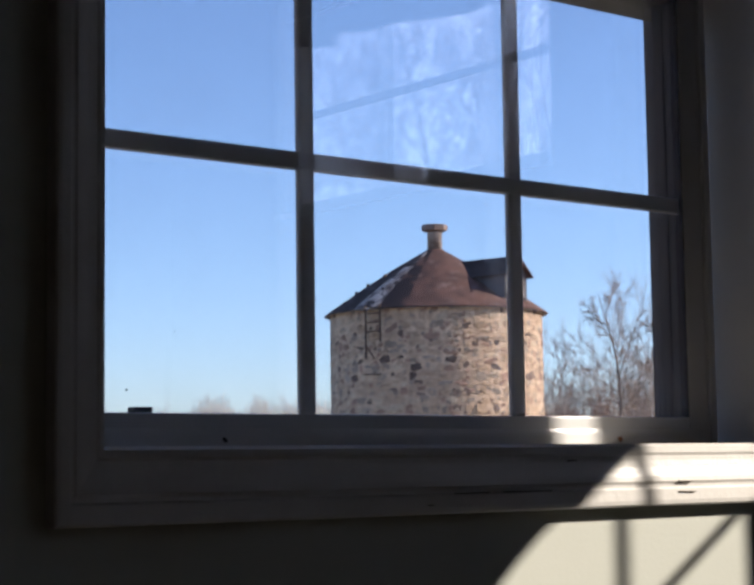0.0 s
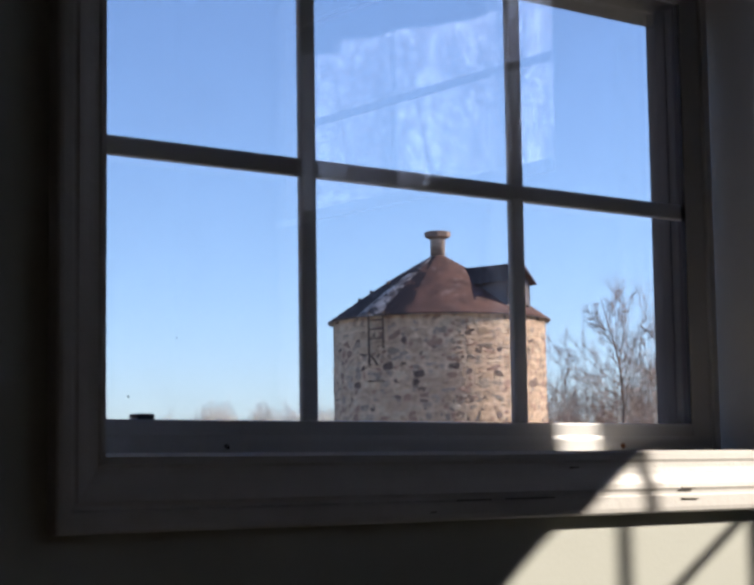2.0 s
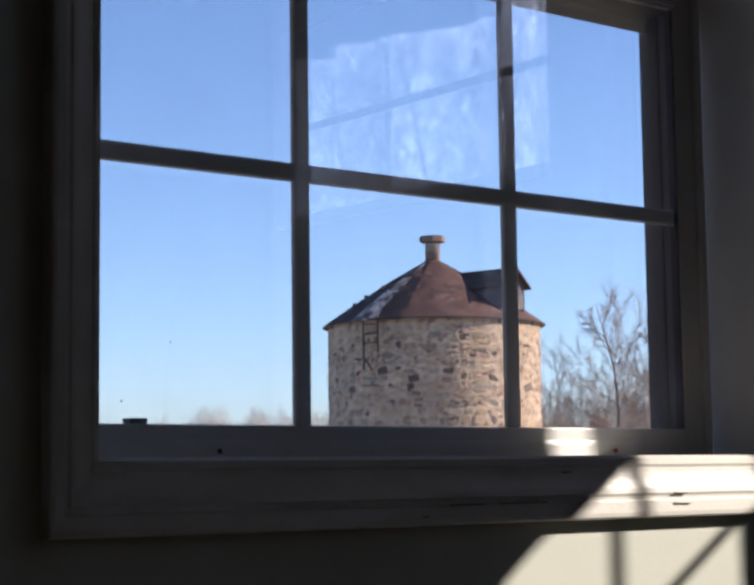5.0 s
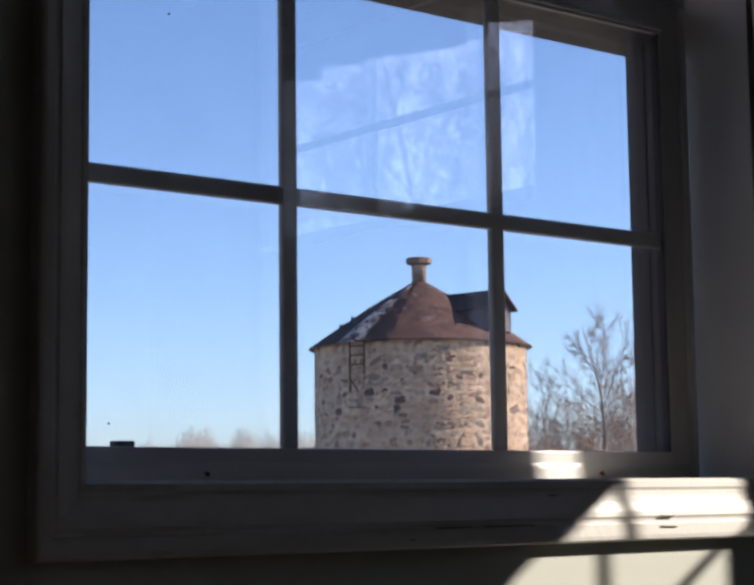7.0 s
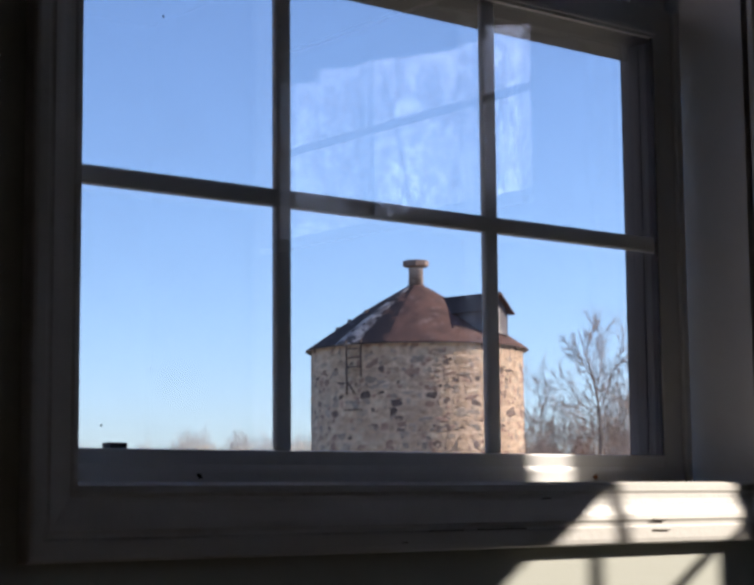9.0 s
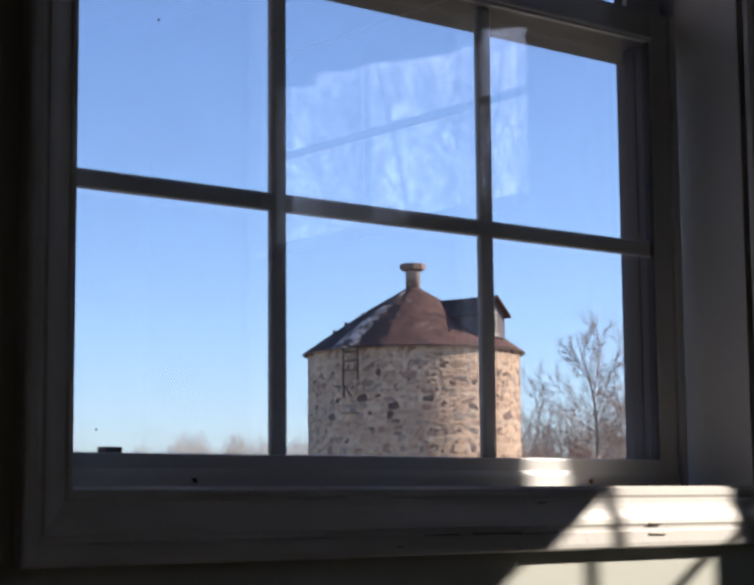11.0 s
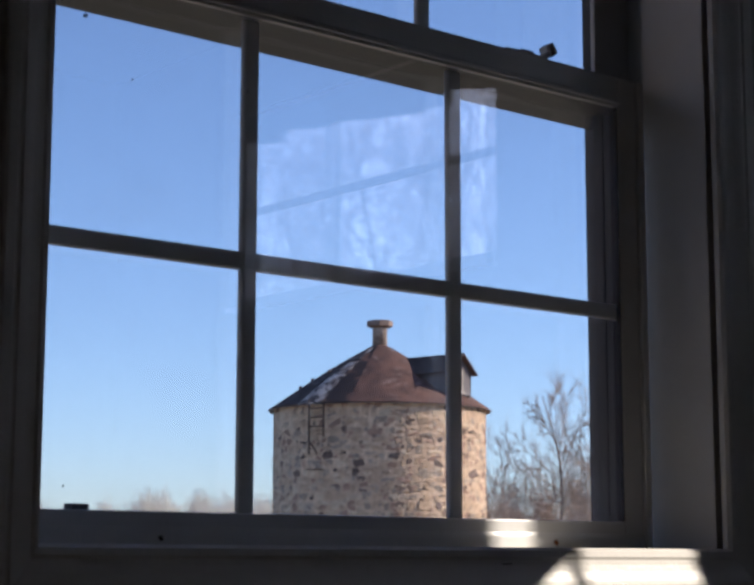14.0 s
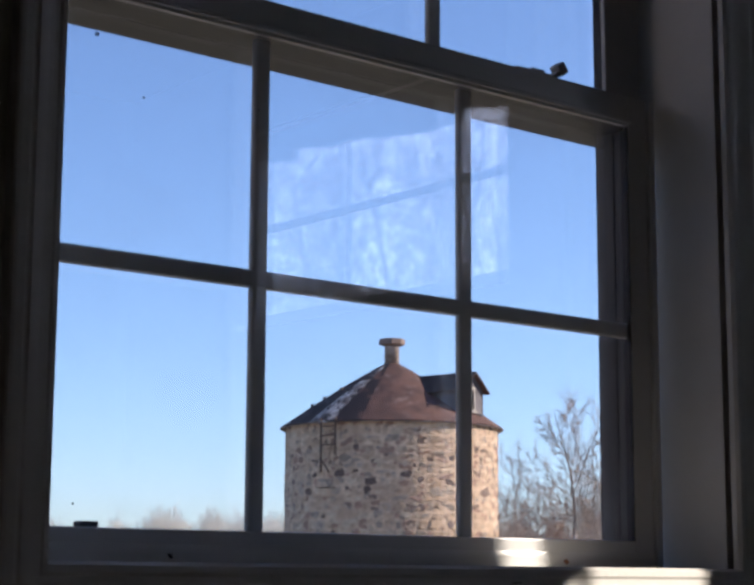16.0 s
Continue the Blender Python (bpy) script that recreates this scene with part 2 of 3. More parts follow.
GX0 = -0.262               # edge of the clear glass
bar = 0.0088

# jamb boards, head, sill
wbox("jamb", M_PAINT, JX, OX1 - 0.001, Y_N + 0.007, 0.0, OZ0 + 0.0035, OZ1 - 0.008, bevel=0.001)
wbox("jamb", M_PAINT, OX0 - 0.012, OX0 + 0.004, Y_N + 0.002, -0.016, OZ0, OZ1, bevel=0.001)
wbox("jamb_head", M_PAINT, OX0, OX1, Y_N + 0.002, -0.016, OZ1 - 0.008, OZ1 + 0.008, bevel=0.001)
wbox("sill", M_PAINT, OX0, OX1, Y_N + 0.002, 0.075, OZ0 - 0.02, OZ0 + 0.003, bevel=0.001)
wbox("jamb_liner", M_VINYL, 0.6005, OX1 + 0.004, 0.0005, 0.064, OZ0 + 0.003, OZ1 - 0.008, bevel=0.001)
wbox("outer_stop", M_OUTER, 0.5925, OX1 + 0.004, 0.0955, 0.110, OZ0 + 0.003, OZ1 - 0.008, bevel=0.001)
wbox("jamb_liner", M_VINYL, OX0 - 0.010, OX0 + 0.012, -0.014, 0.030, OZ0 + 0.003, OZ1 - 0.008, bevel=0.0015)
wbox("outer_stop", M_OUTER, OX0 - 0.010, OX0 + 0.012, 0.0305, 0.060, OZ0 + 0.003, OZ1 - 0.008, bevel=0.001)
wbox("stop_bead", M_PAINT, OX0 - 0.006, OX0 + 0.012, -0.026, -0.0145, OZ0 + 0.003, OZ1 - 0.008, bevel=0.003)


def sash(y, z0, zc, z1, glass_z0, glass_z1, name, face, reveal, side, depth):
    """One sash: frame, outer rebate, two sheets of glass, three bars. face: inner edge of the stile beside the
    deep jamb, reveal: edge of the rebate behind it, side: the stile's outer edge, depth: of that rebate."""
    bm = bmesh.new()
    yf, yb = y - 0.0095, y - 0.0025
    box(bm, GX0 - 0.022, GX0, yf, yb, z0, z1, 0.0015)
    box(bm, face, side, yf, yb, z0, z1, 0.0015)
    box(bm, GX0, face, yf, yb, glass_z1, z1, 0.0015)
    box(bm, GX0, face, yf, yb, z0, glass_z0, 0.0015)
    s = wpart(name, bm, M_VINYL, None, "white vinyl sash frame")
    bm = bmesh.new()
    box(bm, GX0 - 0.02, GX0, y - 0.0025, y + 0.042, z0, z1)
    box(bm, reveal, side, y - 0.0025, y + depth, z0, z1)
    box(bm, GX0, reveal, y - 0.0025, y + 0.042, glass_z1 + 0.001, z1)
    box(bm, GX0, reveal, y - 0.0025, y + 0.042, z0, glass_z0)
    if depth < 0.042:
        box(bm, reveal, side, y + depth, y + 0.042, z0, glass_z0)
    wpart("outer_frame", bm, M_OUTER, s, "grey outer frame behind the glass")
    # dark upright lines on the reveal
    wbox("dark_strip", M_STRIP, reveal - 0.0012, reveal + 0.003, y + 0.002, y + 0.013, glass_z0, glass_z1, parent=s)
    if depth > 0.03:
        wbox("dark_strip", M_STRIP, reveal - 0.0008, reveal + 0.003, y + 0.025, y + 0.029, glass_z0, glass_z1, parent=s)
    outer = wbox("pane", M_CLEAR, GX0 - 0.006, reveal + 0.003, y + 0.019, y + 0.023, glass_z0 - 0.006, glass_z1 + 0.006, parent=s, label="outer sheet of glass")
    outer.visible_shadow = False
    pane = wbox("pane", M_GLASS, GX0 - 0.006, face + 0.006, y - 0.007, y - 0.003, glass_z0 - 0.006, glass_z1 + 0.006, parent=s, label="clear slightly dusty glass")
    pane.visible_shadow = False
    for x in (0.0015, P + 0.0015):
        wbox("muntin", M_GRILLE, x - bar, x + bar, y + 0.001, y + 0.010, glass_z0, glass_z1, parent=s, bevel=0.003)
    wbox("muntin", M_GRILLE, GX0, reveal, y + 0.0005, y + 0.0105, zc - bar, zc + bar, parent=s, bevel=0.003)
    return s


low = sash(0.0, OZ0 + 0.004, 0.0, 0.278, -H, H, "lower_sash", 0.5205, 0.533, 0.5520, 0.042)
upp = sash(0.050, 0.244, 0.51, 0.805, 0.286, 0.765, "upper_sash", 0.5385, 0.5435, 0.5990, 0.015)
# added strip: its black stands for shade on the sky-lit sash edge
wbox("dark_strip", M_STRIP, 0.5198, 0.5206, -0.0088, -0.0026, -H, H, parent=low)
# side lip of the lower sash, past a fine groove
wbox("side_lip", M_VINYL, 0.5538, 0.5640, -0.0125, 0.030, OZ0 + 0.004, 0.277, parent=low, bevel=0.0012)
# moulded steps on the lower sash
bm = bmesh.new()
lip = [(-0.0090, -0.2535), (-0.0099, -0.2560), (-0.0107, -0.2590), (-0.0110, -0.2620), (-0.0110, OZ0 + 0.0045), (-0.0090, OZ0 + 0.0045)]
ends = [[bm.verts.new((x, a, b)) for a, b in lip] for x in (GX0 - 0.02, 0.5518)]
for k in range(len(lip)):
    q = (k + 1) % len(lip)
    bm.faces.new((ends[0][k], ends[0][q], ends[1][q], ends[1][k]))
bm.faces.new(ends[0])
bm.faces.new(ends[1][::-1])
wpart("rail_lip", bm, M_VINYL, low)
wbox("rail_lip", M_VINYL, GX0, 0.5200, -0.0165, -0.0125, H + 0.002, H + 0.008, parent=low, bevel=0.0015)
# sash lock on the meeting rail
bm = bmesh.new()
box(bm, 0.352, 0.418, 0.004, 0.034, 0.2775, 0.2865, 0.003)
box(bm, 0.380, 0.402, 0.008, 0.028, 0.2860, 0.2905, 0.002)
lever = Matrix.Translation((0.424, 0, 0.292)) @ Matrix.Rotation(-0.62, 4, "Y") @ Matrix.Translation((-0.424, 0, -0.292))
box(bm, 0.412, 0.434, 0.009, 0.021, 0.287, 0.2935, 0.002, lever)
box(bm, 0.427, 0.440, 0.007, 0.023, 0.285, 0.300, 0.003, lever)
wpart("sash_lock", bm, M_VINYL, low, "small sash lock with its lever")
wbox("tilt_latch", M_OUTER, -0.179, -0.161, 0.014, 0.028, -H, -H + 0.006, parent=low, bevel=0.001, label="small dark latch")

# moulded casing, mitred at the corners
PROFILE = [(0, 0.0), (0, 0.007), (0.003, 0.0115), (0.009, 0.0120), (0.012, 0.0108), (0.017, 0.0112), (0.024, 0.0125), (0.033, 0.0150),
           (0.038, 0.0158), (0.041, 0.0142), (0.044, 0.0142), (0.046, 0.0160), (0.057, 0.0165), (0.061, 0.0158), (0.063, 0.0140), (0.063, 0.0)]
CX0, CX1, CZ0, CZ1 = OX0 + 0.006, JX + 0.002, OZ0 + 0.004, OZ1 - 0.006
corner = [(CX0, CZ0, -0.75, -1), (CX1, CZ0, 1, -1), (CX1, CZ1, 1, 1), (CX0, CZ1, -0.75, 1)]
for i in range(4):
    a, b = corner[i], corner[(i + 1) % 4]
    bm = bmesh.new()
    ends = []
    steps = 9
    for k in range(steps + 1):
        f = k / steps
        row = []
        for u, h in PROFILE:
            pa, pb = Vector((a[0] + a[2] * u, 0, a[1] + a[3] * u)), Vector((b[0] + b[2] * u, 0, b[1] + b[3] * u))
            q = pa.lerp(pb, f)
            wob = 0.0006 * noise.noise(Vector((q.x * 7, i * 3.1, q.z * 7))) if 0 < u < 0.063 and 0 < k < steps else 0
            row.append(bm.verts.new((q.x, Y_N - h - wob, q.z)))
        ends.append(row)
    for r0, r1 in zip(ends, ends[1:]):
        for j in range(len(PROFILE) - 1):
            bm.faces.new((r0[j], r0[j + 1], r1[j + 1], r1[j]))
    bm.faces.new(ends[0])
    bm.faces.new(ends[-1][::-1])
    wpart("casing", bm, M_PAINT, None, "moulded white casing with chipped paint" if i == 0 else "")


def side_window(number, y0, y1, z0, z1, uprights, rows, bar, middle):
    w = tagged(empty("window_%d" % number, (X_R, (y0 + y1) / 2, z0)), "white window with dividing bars in the sunny wall", "window", kind="structure")
    im = w.matrix_world.inverted()

    def put(name, material, *d, bevel=0.0):
        bm = box(bmesh.new(), *d, bevel=bevel)
        bm.transform(im)
        return part(name, bm, material, w)
    x0, x1, fr = X_R + 0.05, X_R + 0.10, 0.04
    put("window_frame", M_VINYL, x0, x1, y0, y0 + fr, z0, z1)
    put("window_frame", M_VINYL, x0, x1, y1 - fr, y1, z0, z1)
    put("window_frame", M_VINYL, x0, x1, y0 + fr, y1 - fr, z0, z0 + fr)
    put("window_frame", M_VINYL, x0, x1, y0 + fr, y1 - fr, z1 - fr, z1)
    for f in uprights:
        y = y0 + fr + (y1 - y0 - 2 * fr) * f
        put("muntin", M_GRILLE, x0 + 0.02, x0 + 0.03, y - bar, y + bar, z0 + fr, z1 - fr, bevel=0.002)
    for k in range(1, rows):
        z = z0 + fr + (z1 - z0 - 2 * fr) * k / rows
        hh = middle if k * 2 == rows else bar
        put("muntin", M_GRILLE, x0 + 0.0195, x0 + 0.0305, y0 + fr, y1 - fr, z - hh, z + hh, bevel=0.002)
    g = put("pane", M_CLEAR, x0 + 0.012, x0 + 0.016, y0 + fr + .0005, y1 - fr - .0005, z0 + fr + .0005, z1 - fr - .0005)
    g.visible_shadow = False
    put("sill", M_PAINT, X_R - 0.02, X_R + 0.0495, y0, y1, z0 - 0.02, z0 + 0.004, bevel=0.002)


side_window(2, *SIDE[0], (1 / 3, 2 / 3), 3, 0.0045, 0.0045)
side_window(3, *SIDE[1], (0.385, 0.80), 2, 0.019, 0.017)

# short blind over most of the small side window's head; its hem sags towards the far end
# unseen; added only to cut the edges of the sun patch
blind = tagged(empty("window_blind", (X_R + 0.03, -2.12, 1.473)), "unseen fabric blind added to trim the sun patch", "blind")
bm = bmesh.new()
rows = []
for k in range(25):
    y = 0.234 - 0.449 * k / 24
    sag = 4.4 * max(0.0, 0.076 - y) ** 2 if y > -0.02 else 4.4 * 0.096 ** 2 + 0.5 * (-0.02 - y)
    rows.append([bm.verts.new((dx, y, zz)) for dx in (-0.003, 0.003) for zz in (0.003 - sag, 0.155)])
for a, b in zip(rows, rows[1:]):
    for p, q in ((0, 1), (1, 3), (3, 2), (2, 0)):
        bm.faces.new((a[p], a[q], b[q], b[p]))
bm.faces.new([rows[0][i] for i in (0, 1, 3, 2)])
bm.faces.new([rows[-1][i] for i in (0, 2, 3, 1)])
part("fabric", bm, M_CLOTH, blind)
part("head_rail", box(bmesh.new(), -0.012, 0.010, -0.215, 0.234, 0.1555, 0.167, 0.002), M_PAINT, blind)

# upright blind slats drawn up under the head of the long side window, each hem cut on the slant
# made up to give the mirrored window its stepped top edge
slats = tagged(empty("slat_blind", (X_R + 0.03, -2.79, 1.361)), "fabric slats with slanting hems added to step the mirrored window's top", "blind")
for k, (y0, y1, z0, z1) in enumerate(((-1.48, -1.198, 0.045, -0.004), (-1.194, -0.925, 0.051, 0.004), (-0.921, -0.755, 0.018, 0.006),
                                      (-0.751, -0.362, 0.0, -0.05), (-0.358, -0.226, -0.038, -0.046), (-0.222, 0.018, 0.003, -0.041))):
    bm = bmesh.new()
    f = [bm.verts.new(p) for p in ((-0.002, y0, z0), (-0.002, y1, z1), (-0.002, y1, 0.148), (-0.002, y0, 0.148))]
    b = [bm.verts.new((0.002, v.co.y, v.co.z)) for v in f]
    bm.faces.new(f)
    bm.faces.new(b[::-1])
    for q in range(4):
        bm.faces.new((f[q], f[(q + 1) % 4], b[(q + 1) % 4], b[q]))
    part("slat", bm, M_CLOTH, slats)
part("head_rail", box(bmesh.new(), -0.014, 0.012, -1.48, 0.018, 0.1485, 0.158, 0.002), M_PAINT, slats)

# ---------------------------------------------------------------- outdoors
GROUND = -1.95
bm = bmesh.new()
N = 60
for i in range(N + 1):
    for j in range(N + 1):
        x, y = (i / N * 2 - 1), (j / N * 2 - 1)
        X, Y = 2400 * x * abs(x) ** 1.5, 2400 * y * abs(y) ** 1.5
        bm.verts.new((X, Y, GROUND + 0.15 * noise.noise(Vector((X / 15, Y / 15, 0)))))
bm.verts.ensure_lookup_table()
for i in range(N):
    for j in range(N):
        bm.faces.new([bm.verts[a] for a in (i * (N + 1) + j, (i + 1) * (N + 1) + j, (i + 1) * (N + 1) + j + 1, i * (N + 1) + j + 1)])
tagged(part("ground", bm, M_GROUND, None, smooth=True), "dry winter grass field", "ground", kind="structure")

# unseen, added to dim the jamb: an overhang and a side wall block sky
tagged(solid("sky_block_wall", M_BOARD, None, -1.9, -0.9, Y_N + WT + 0.003, 4.5, GROUND - 0.3, 1.7), "unseen weathered board wall added to block west sky", "wall", kind="structure")
tagged(solid("eave", M_SIDING, None, X_L - 0.6, X_R + WT, Y_N + WT + 0.003, 0.75, 1.02, 1.20), "unseen white overhang added to block high sky", "eave", kind="structure")

# footing under the room
tagged(solid("foundation", M_SIDING, None, X_L - WT, X_R + WT, Y_S - WT, Y_N + WT, GROUND - 0.4, FLOOR - 0.2), "pale rendered foundation under the room", "foundation", kind="structure")

# ---------------------------------------------------------------- stone tower
TC = Vector((26.8, 31.62, GROUND))
TURN = math.degrees(math.atan2(-31.62 - 1.3, -26.8 - 0.94))      # local +x looks at the house
tower = tagged(empty("stone_tower", TC, TURN), "round fieldstone tower with a rusted conical roof", "tower")
EZ = 3.47 - GROUND          # eave height over the base
RW, RE = 2.70, 2.81
part("wall", lathe([(RW - 0.5, -0.3), (RW - 0.03, -0.3), (RW - 0.03, EZ + 0.02), (RW - 0.5, EZ + 0.02)], 64), M_MORTAR, tower, "lime mortar core of the wall")

# roof: sheets of metal over a many-sided cone
APEX = 1.68
SEG = 24


def roof_r(f):
    return RE + (0.16 - RE) * f


def roof_z(f):
    return EZ - 0.03 + APEX * (f + 0.03 * math.sin(math.pi * f))


for k in range(SEG):
    bm = bmesh.new()
    a0, a1 = 2 * math.pi * k / SEG, 2 * math.pi * (k + 1) / SEG
    COLS = 5
    top, bot = [], []
    for q in range(7):
        r, z = roof_r(q / 6), roof_z(q / 6) + 0.003 * (k % 2)
        row = [(r * math.cos(a), r * math.sin(a), z + 0.008 * noise.noise(Vector((r * math.cos(a) * 2, r * math.sin(a) * 2, z))))
               for a in (a0 + (a1 - a0) * c / COLS for c in range(COLS + 1))]
        top.append([bm.verts.new(p) for p in row])
        bot.append([bm.verts.new((p[0], p[1], p[2] - 0.03)) for p in row])
    for q in range(6):
        for c in range(COLS):
            bm.faces.new((top[q][c], top[q][c + 1], top[q + 1][c + 1], top[q + 1][c]))
            bm.faces.new((bot[q][c], bot[q + 1][c], bot[q + 1][c + 1], bot[q][c + 1]))
        for c in (0, COLS):
            bm.faces.new((top[q][c], top[q + 1][c], bot[q + 1][c], bot[q][c]))
    for row_t, row_b in ((top[0], bot[0]), (top[-1], bot[-1])):
        for c in range(COLS):
            bm.faces.new((row_t[c], row_b[c], row_b[c + 1], row_t[c + 1]))
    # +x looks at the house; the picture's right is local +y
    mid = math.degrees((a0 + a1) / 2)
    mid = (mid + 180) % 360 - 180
    sheet = M_ZINC if -45 < mid < -30 else M_DARKROOF if -110 < mid < -45 else M_PATCHED if -30 < mid < -10 else M_RUST
    part("roof_sheet", bm, sheet, tower, {M_ZINC: "bare grey metal sheet", M_DARKROOF: "dark flecked metal sheet", M_PATCHED: "rusted sheet with dark tar patches", M_RUST: "rusted red metal sheet"}[sheet])
part("roof_deck", lathe([(RE - 0.02, EZ - 0.075), (RE - 0.02, EZ - 0.05), (0.2, EZ + APEX - 0.08)], 40), M_BOARD, tower)

# hooks on the roof's edge
for rr, an in ((1.72, -84), (2.02, -84), (1.45, -60)):
    f = (RE - rr) / (RE - 0.16)
    bm = box(bmesh.new(), rr - 0.05, rr + 0.03, -0.04, 0.04, roof_z(f) - 0.02, roof_z(f) + 0.07, 0.01)
    bm.transform(Matrix.Rotation(radians(an), 4, "Z"))
    part("roof_hook", bm, M_IRON, tower)

# flue at the top
fl = part("flue", lathe([(0.19, EZ + APEX - 0.15), (0.185, EZ + APEX + 0.40), (0.20, EZ + APEX + 0.42)], 16, True), M_FLUE, tower, "stubby metal flue", True)
part("cap", lathe([(0.22, EZ + APEX + 0.40), (0.325, EZ + APEX + 0.44), (0.335, EZ + APEX + 0.57), (0.31, EZ + APEX + 0.585), (0.1, EZ + APEX + 0.605)], 8, True), M_CAP, fl, "rust-stained flue cap")

# dormer
DA = 52.0
D = Matrix.Rotation(radians(DA), 4, "Z")
RF, DW = 2.48, 0.44
Z0, ZE, ZP = EZ + 0.24, EZ + 0.85, EZ + 1.26


def dpart(name, bm, material, parent, label=""):
    bm.transform(D)
    return part(name, bm, material, parent, label)


bm = bmesh.new()
for sgn in (-1, 1):
    box(bm, 0.6, RF, sgn * DW - 0.03, sgn * DW + 0.03, Z0 - 0.15, ZE)
gv = [bm.verts.new(p) for p in ((RF, -DW - .03, Z0), (RF, DW + .03, Z0), (RF, DW + .03, ZE), (RF, 0, ZP - .05), (RF, -DW - .03, ZE))]
gf = bm.faces.new(gv)
ext = bmesh.ops.extrude_face_region(bm, geom=[gf])
for v in ext["geom"]:
    if isinstance(v, bmesh.types.BMVert):
        v.co.x -= 0.05
dormer = dpart("dormer", bm, M_CHEEK, tower, "weathered boarded roof dormer")
for sgn in (-1, 1):
    bm = bmesh.new()
    c = [(0.25, 0, ZP), (RF + 0.14, 0, ZP), (RF + 0.14, sgn * (DW + 0.14), ZE - 0.08), (0.6, sgn * (DW + 0.14), ZE - 0.08)]
    a = [bm.verts.new(p) for p in c]
    b = [bm.verts.new((p[0], p[1], p[2] - 0.03)) for p in c]
    bm.faces.new(a)
    bm.faces.new(b[::-1])
    for i in range(4):
        bm.faces.new((a[i], a[(i + 1) % 4], b[(i + 1) % 4], b[i]))
    dpart("dormer_roof", bm, M_DARKROOF if sgn < 0 else M_RUST, dormer)
dpart("window_frame", box(box(box(box(bmesh.new(), RF, RF + 0.03, -0.44, -0.37, Z0 + 0.08, ZE + 0.03), RF, RF + 0.03, 0.05, 0.11, Z0 + 0.08, ZE + 0.03),
      RF, RF + 0.03, -0.37, 0.05, ZE - 0.04, ZE + 0.03), RF, RF + 0.06, -0.46, 0.15, Z0 + 0.02, Z0 + 0.08), M_OLDWHITE, dormer, "peeling white window frame")
# flat black sheet stands in for the unlit hollow behind the frame
dpart("window_opening", box(bmesh.new(), RF + 0.002, RF + 0.008, -0.37, 0.05, Z0 + 0.08, ZE - 0.04), M_VOID, dormer, "black sheet for the window's unlit hollow")

# ladder fixed to the wall
LA = radians(-33)
LM = Matrix.Rotation(LA, 4, "Z")
bm = bmesh.new()
for s in (-0.21, 0.21):
    box(bm, RW + 0.06, RW + 0.10, s - 0.015, s + 0.015, EZ - (1.25 if s < 0 else 0.85), EZ + 0.04)
for z in (EZ - 0.16, EZ - 0.38, EZ - 0.60, EZ - 1.62):
    box(bm, RW + 0.03, RW + 0.09, -0.2 - 0.1 * (z < EZ - 1), 0.2, z - 0.012, z + 0.012)
box(bm, RW + 0.06, RW + 0.09, -0.015, 0.015, -0.20, 0.20, 0.0, Matrix.Translation((0, -0.10, EZ - 1.08)) @ Matrix.Rotation(radians(38), 4, "X"))
bm.transform(LM)
part("ladder", bm, M_IRON, tower, "broken rusty iron ladder")


# ---------------------------------------------------------------- bare trees
def tube(verts, faces, a, b, ra, rb, sides):
    d = (b - a)
    if d.length < 1e-6:
        return
    d.normalize()
    u = d.orthogonal().normalized()
    w = d.cross(u)
    base = len(verts)
    for p, r in ((a, ra), (b, rb)):
        for k in range(sides):
            t = 2 * math.pi * k / sides
            verts.append(p + (u * math.cos(t) + w * math.sin(t)) * r)
    for k in range(sides):
        k2 = (k + 1) % sides
        faces.append((base + k, base + k2, base + sides + k2, base + sides + k))


def grow(rng, store, p, d, length, r, level, top, bend, spread, kids, ratio=(0.42, 0.68), fade=0.35):
    """A limb in short bent pieces, with side shoots; store[0] thick wood, store[1] twigs."""
    verts, faces = store[0 if level < 2 else 1]
    pieces = 9 if level == 0 else 5 if level < 2 else 4 if level < 4 else 3
    pts, q, dd = [p], p.copy(), d.copy()
    for k in range(pieces):
        dd = (dd + Vector((rng.gauss(0, bend), rng.gauss(0, bend), rng.gauss(0.04, bend * 0.7)))).normalized()
        q = q + dd * (length / pieces)
        pts.append(q.copy())
        f0, f1 = 1 - 0.88 * k / pieces, 1 - 0.88 * (k + 1) / pieces
        tube(verts, faces, pts[-2], pts[-1], r * f0, r * f1, 7 if level == 0 else 5 if level < 2 else 3)
        if level < top and (k > 0 or level > 0):
            for _ in range(kids[level] if k else max(1, kids[level] // 2)):
                az = rng.uniform(0, 2 * math.pi)
                side = dd.orthogonal().normalized()
                side.rotate(Matrix.Rotation(az, 3, dd))
                ang = rng.uniform(*spread)
                nd = (dd * math.cos(ang) + side * math.sin(ang)).normalized()
                start = pts[-2].lerp(pts[-1], rng.random())
                grow(rng, store, start, nd, length * rng.uniform(*ratio) * (1 - fade * k / pieces), max(r * f1 * rng.uniform(0.4, 0.62), 0.005), level + 1, top, bend * 1.1, spread, kids, ratio, fade)


def raw(name, verts, faces, material, parent):
    me = bpy.data.meshes.new(name)
    me.from_pydata([tuple(v) for v in verts], [], faces)
    me.materials.append(material)
    ob = new(name, me)
    if parent:
        ob.parent = parent
    return ob


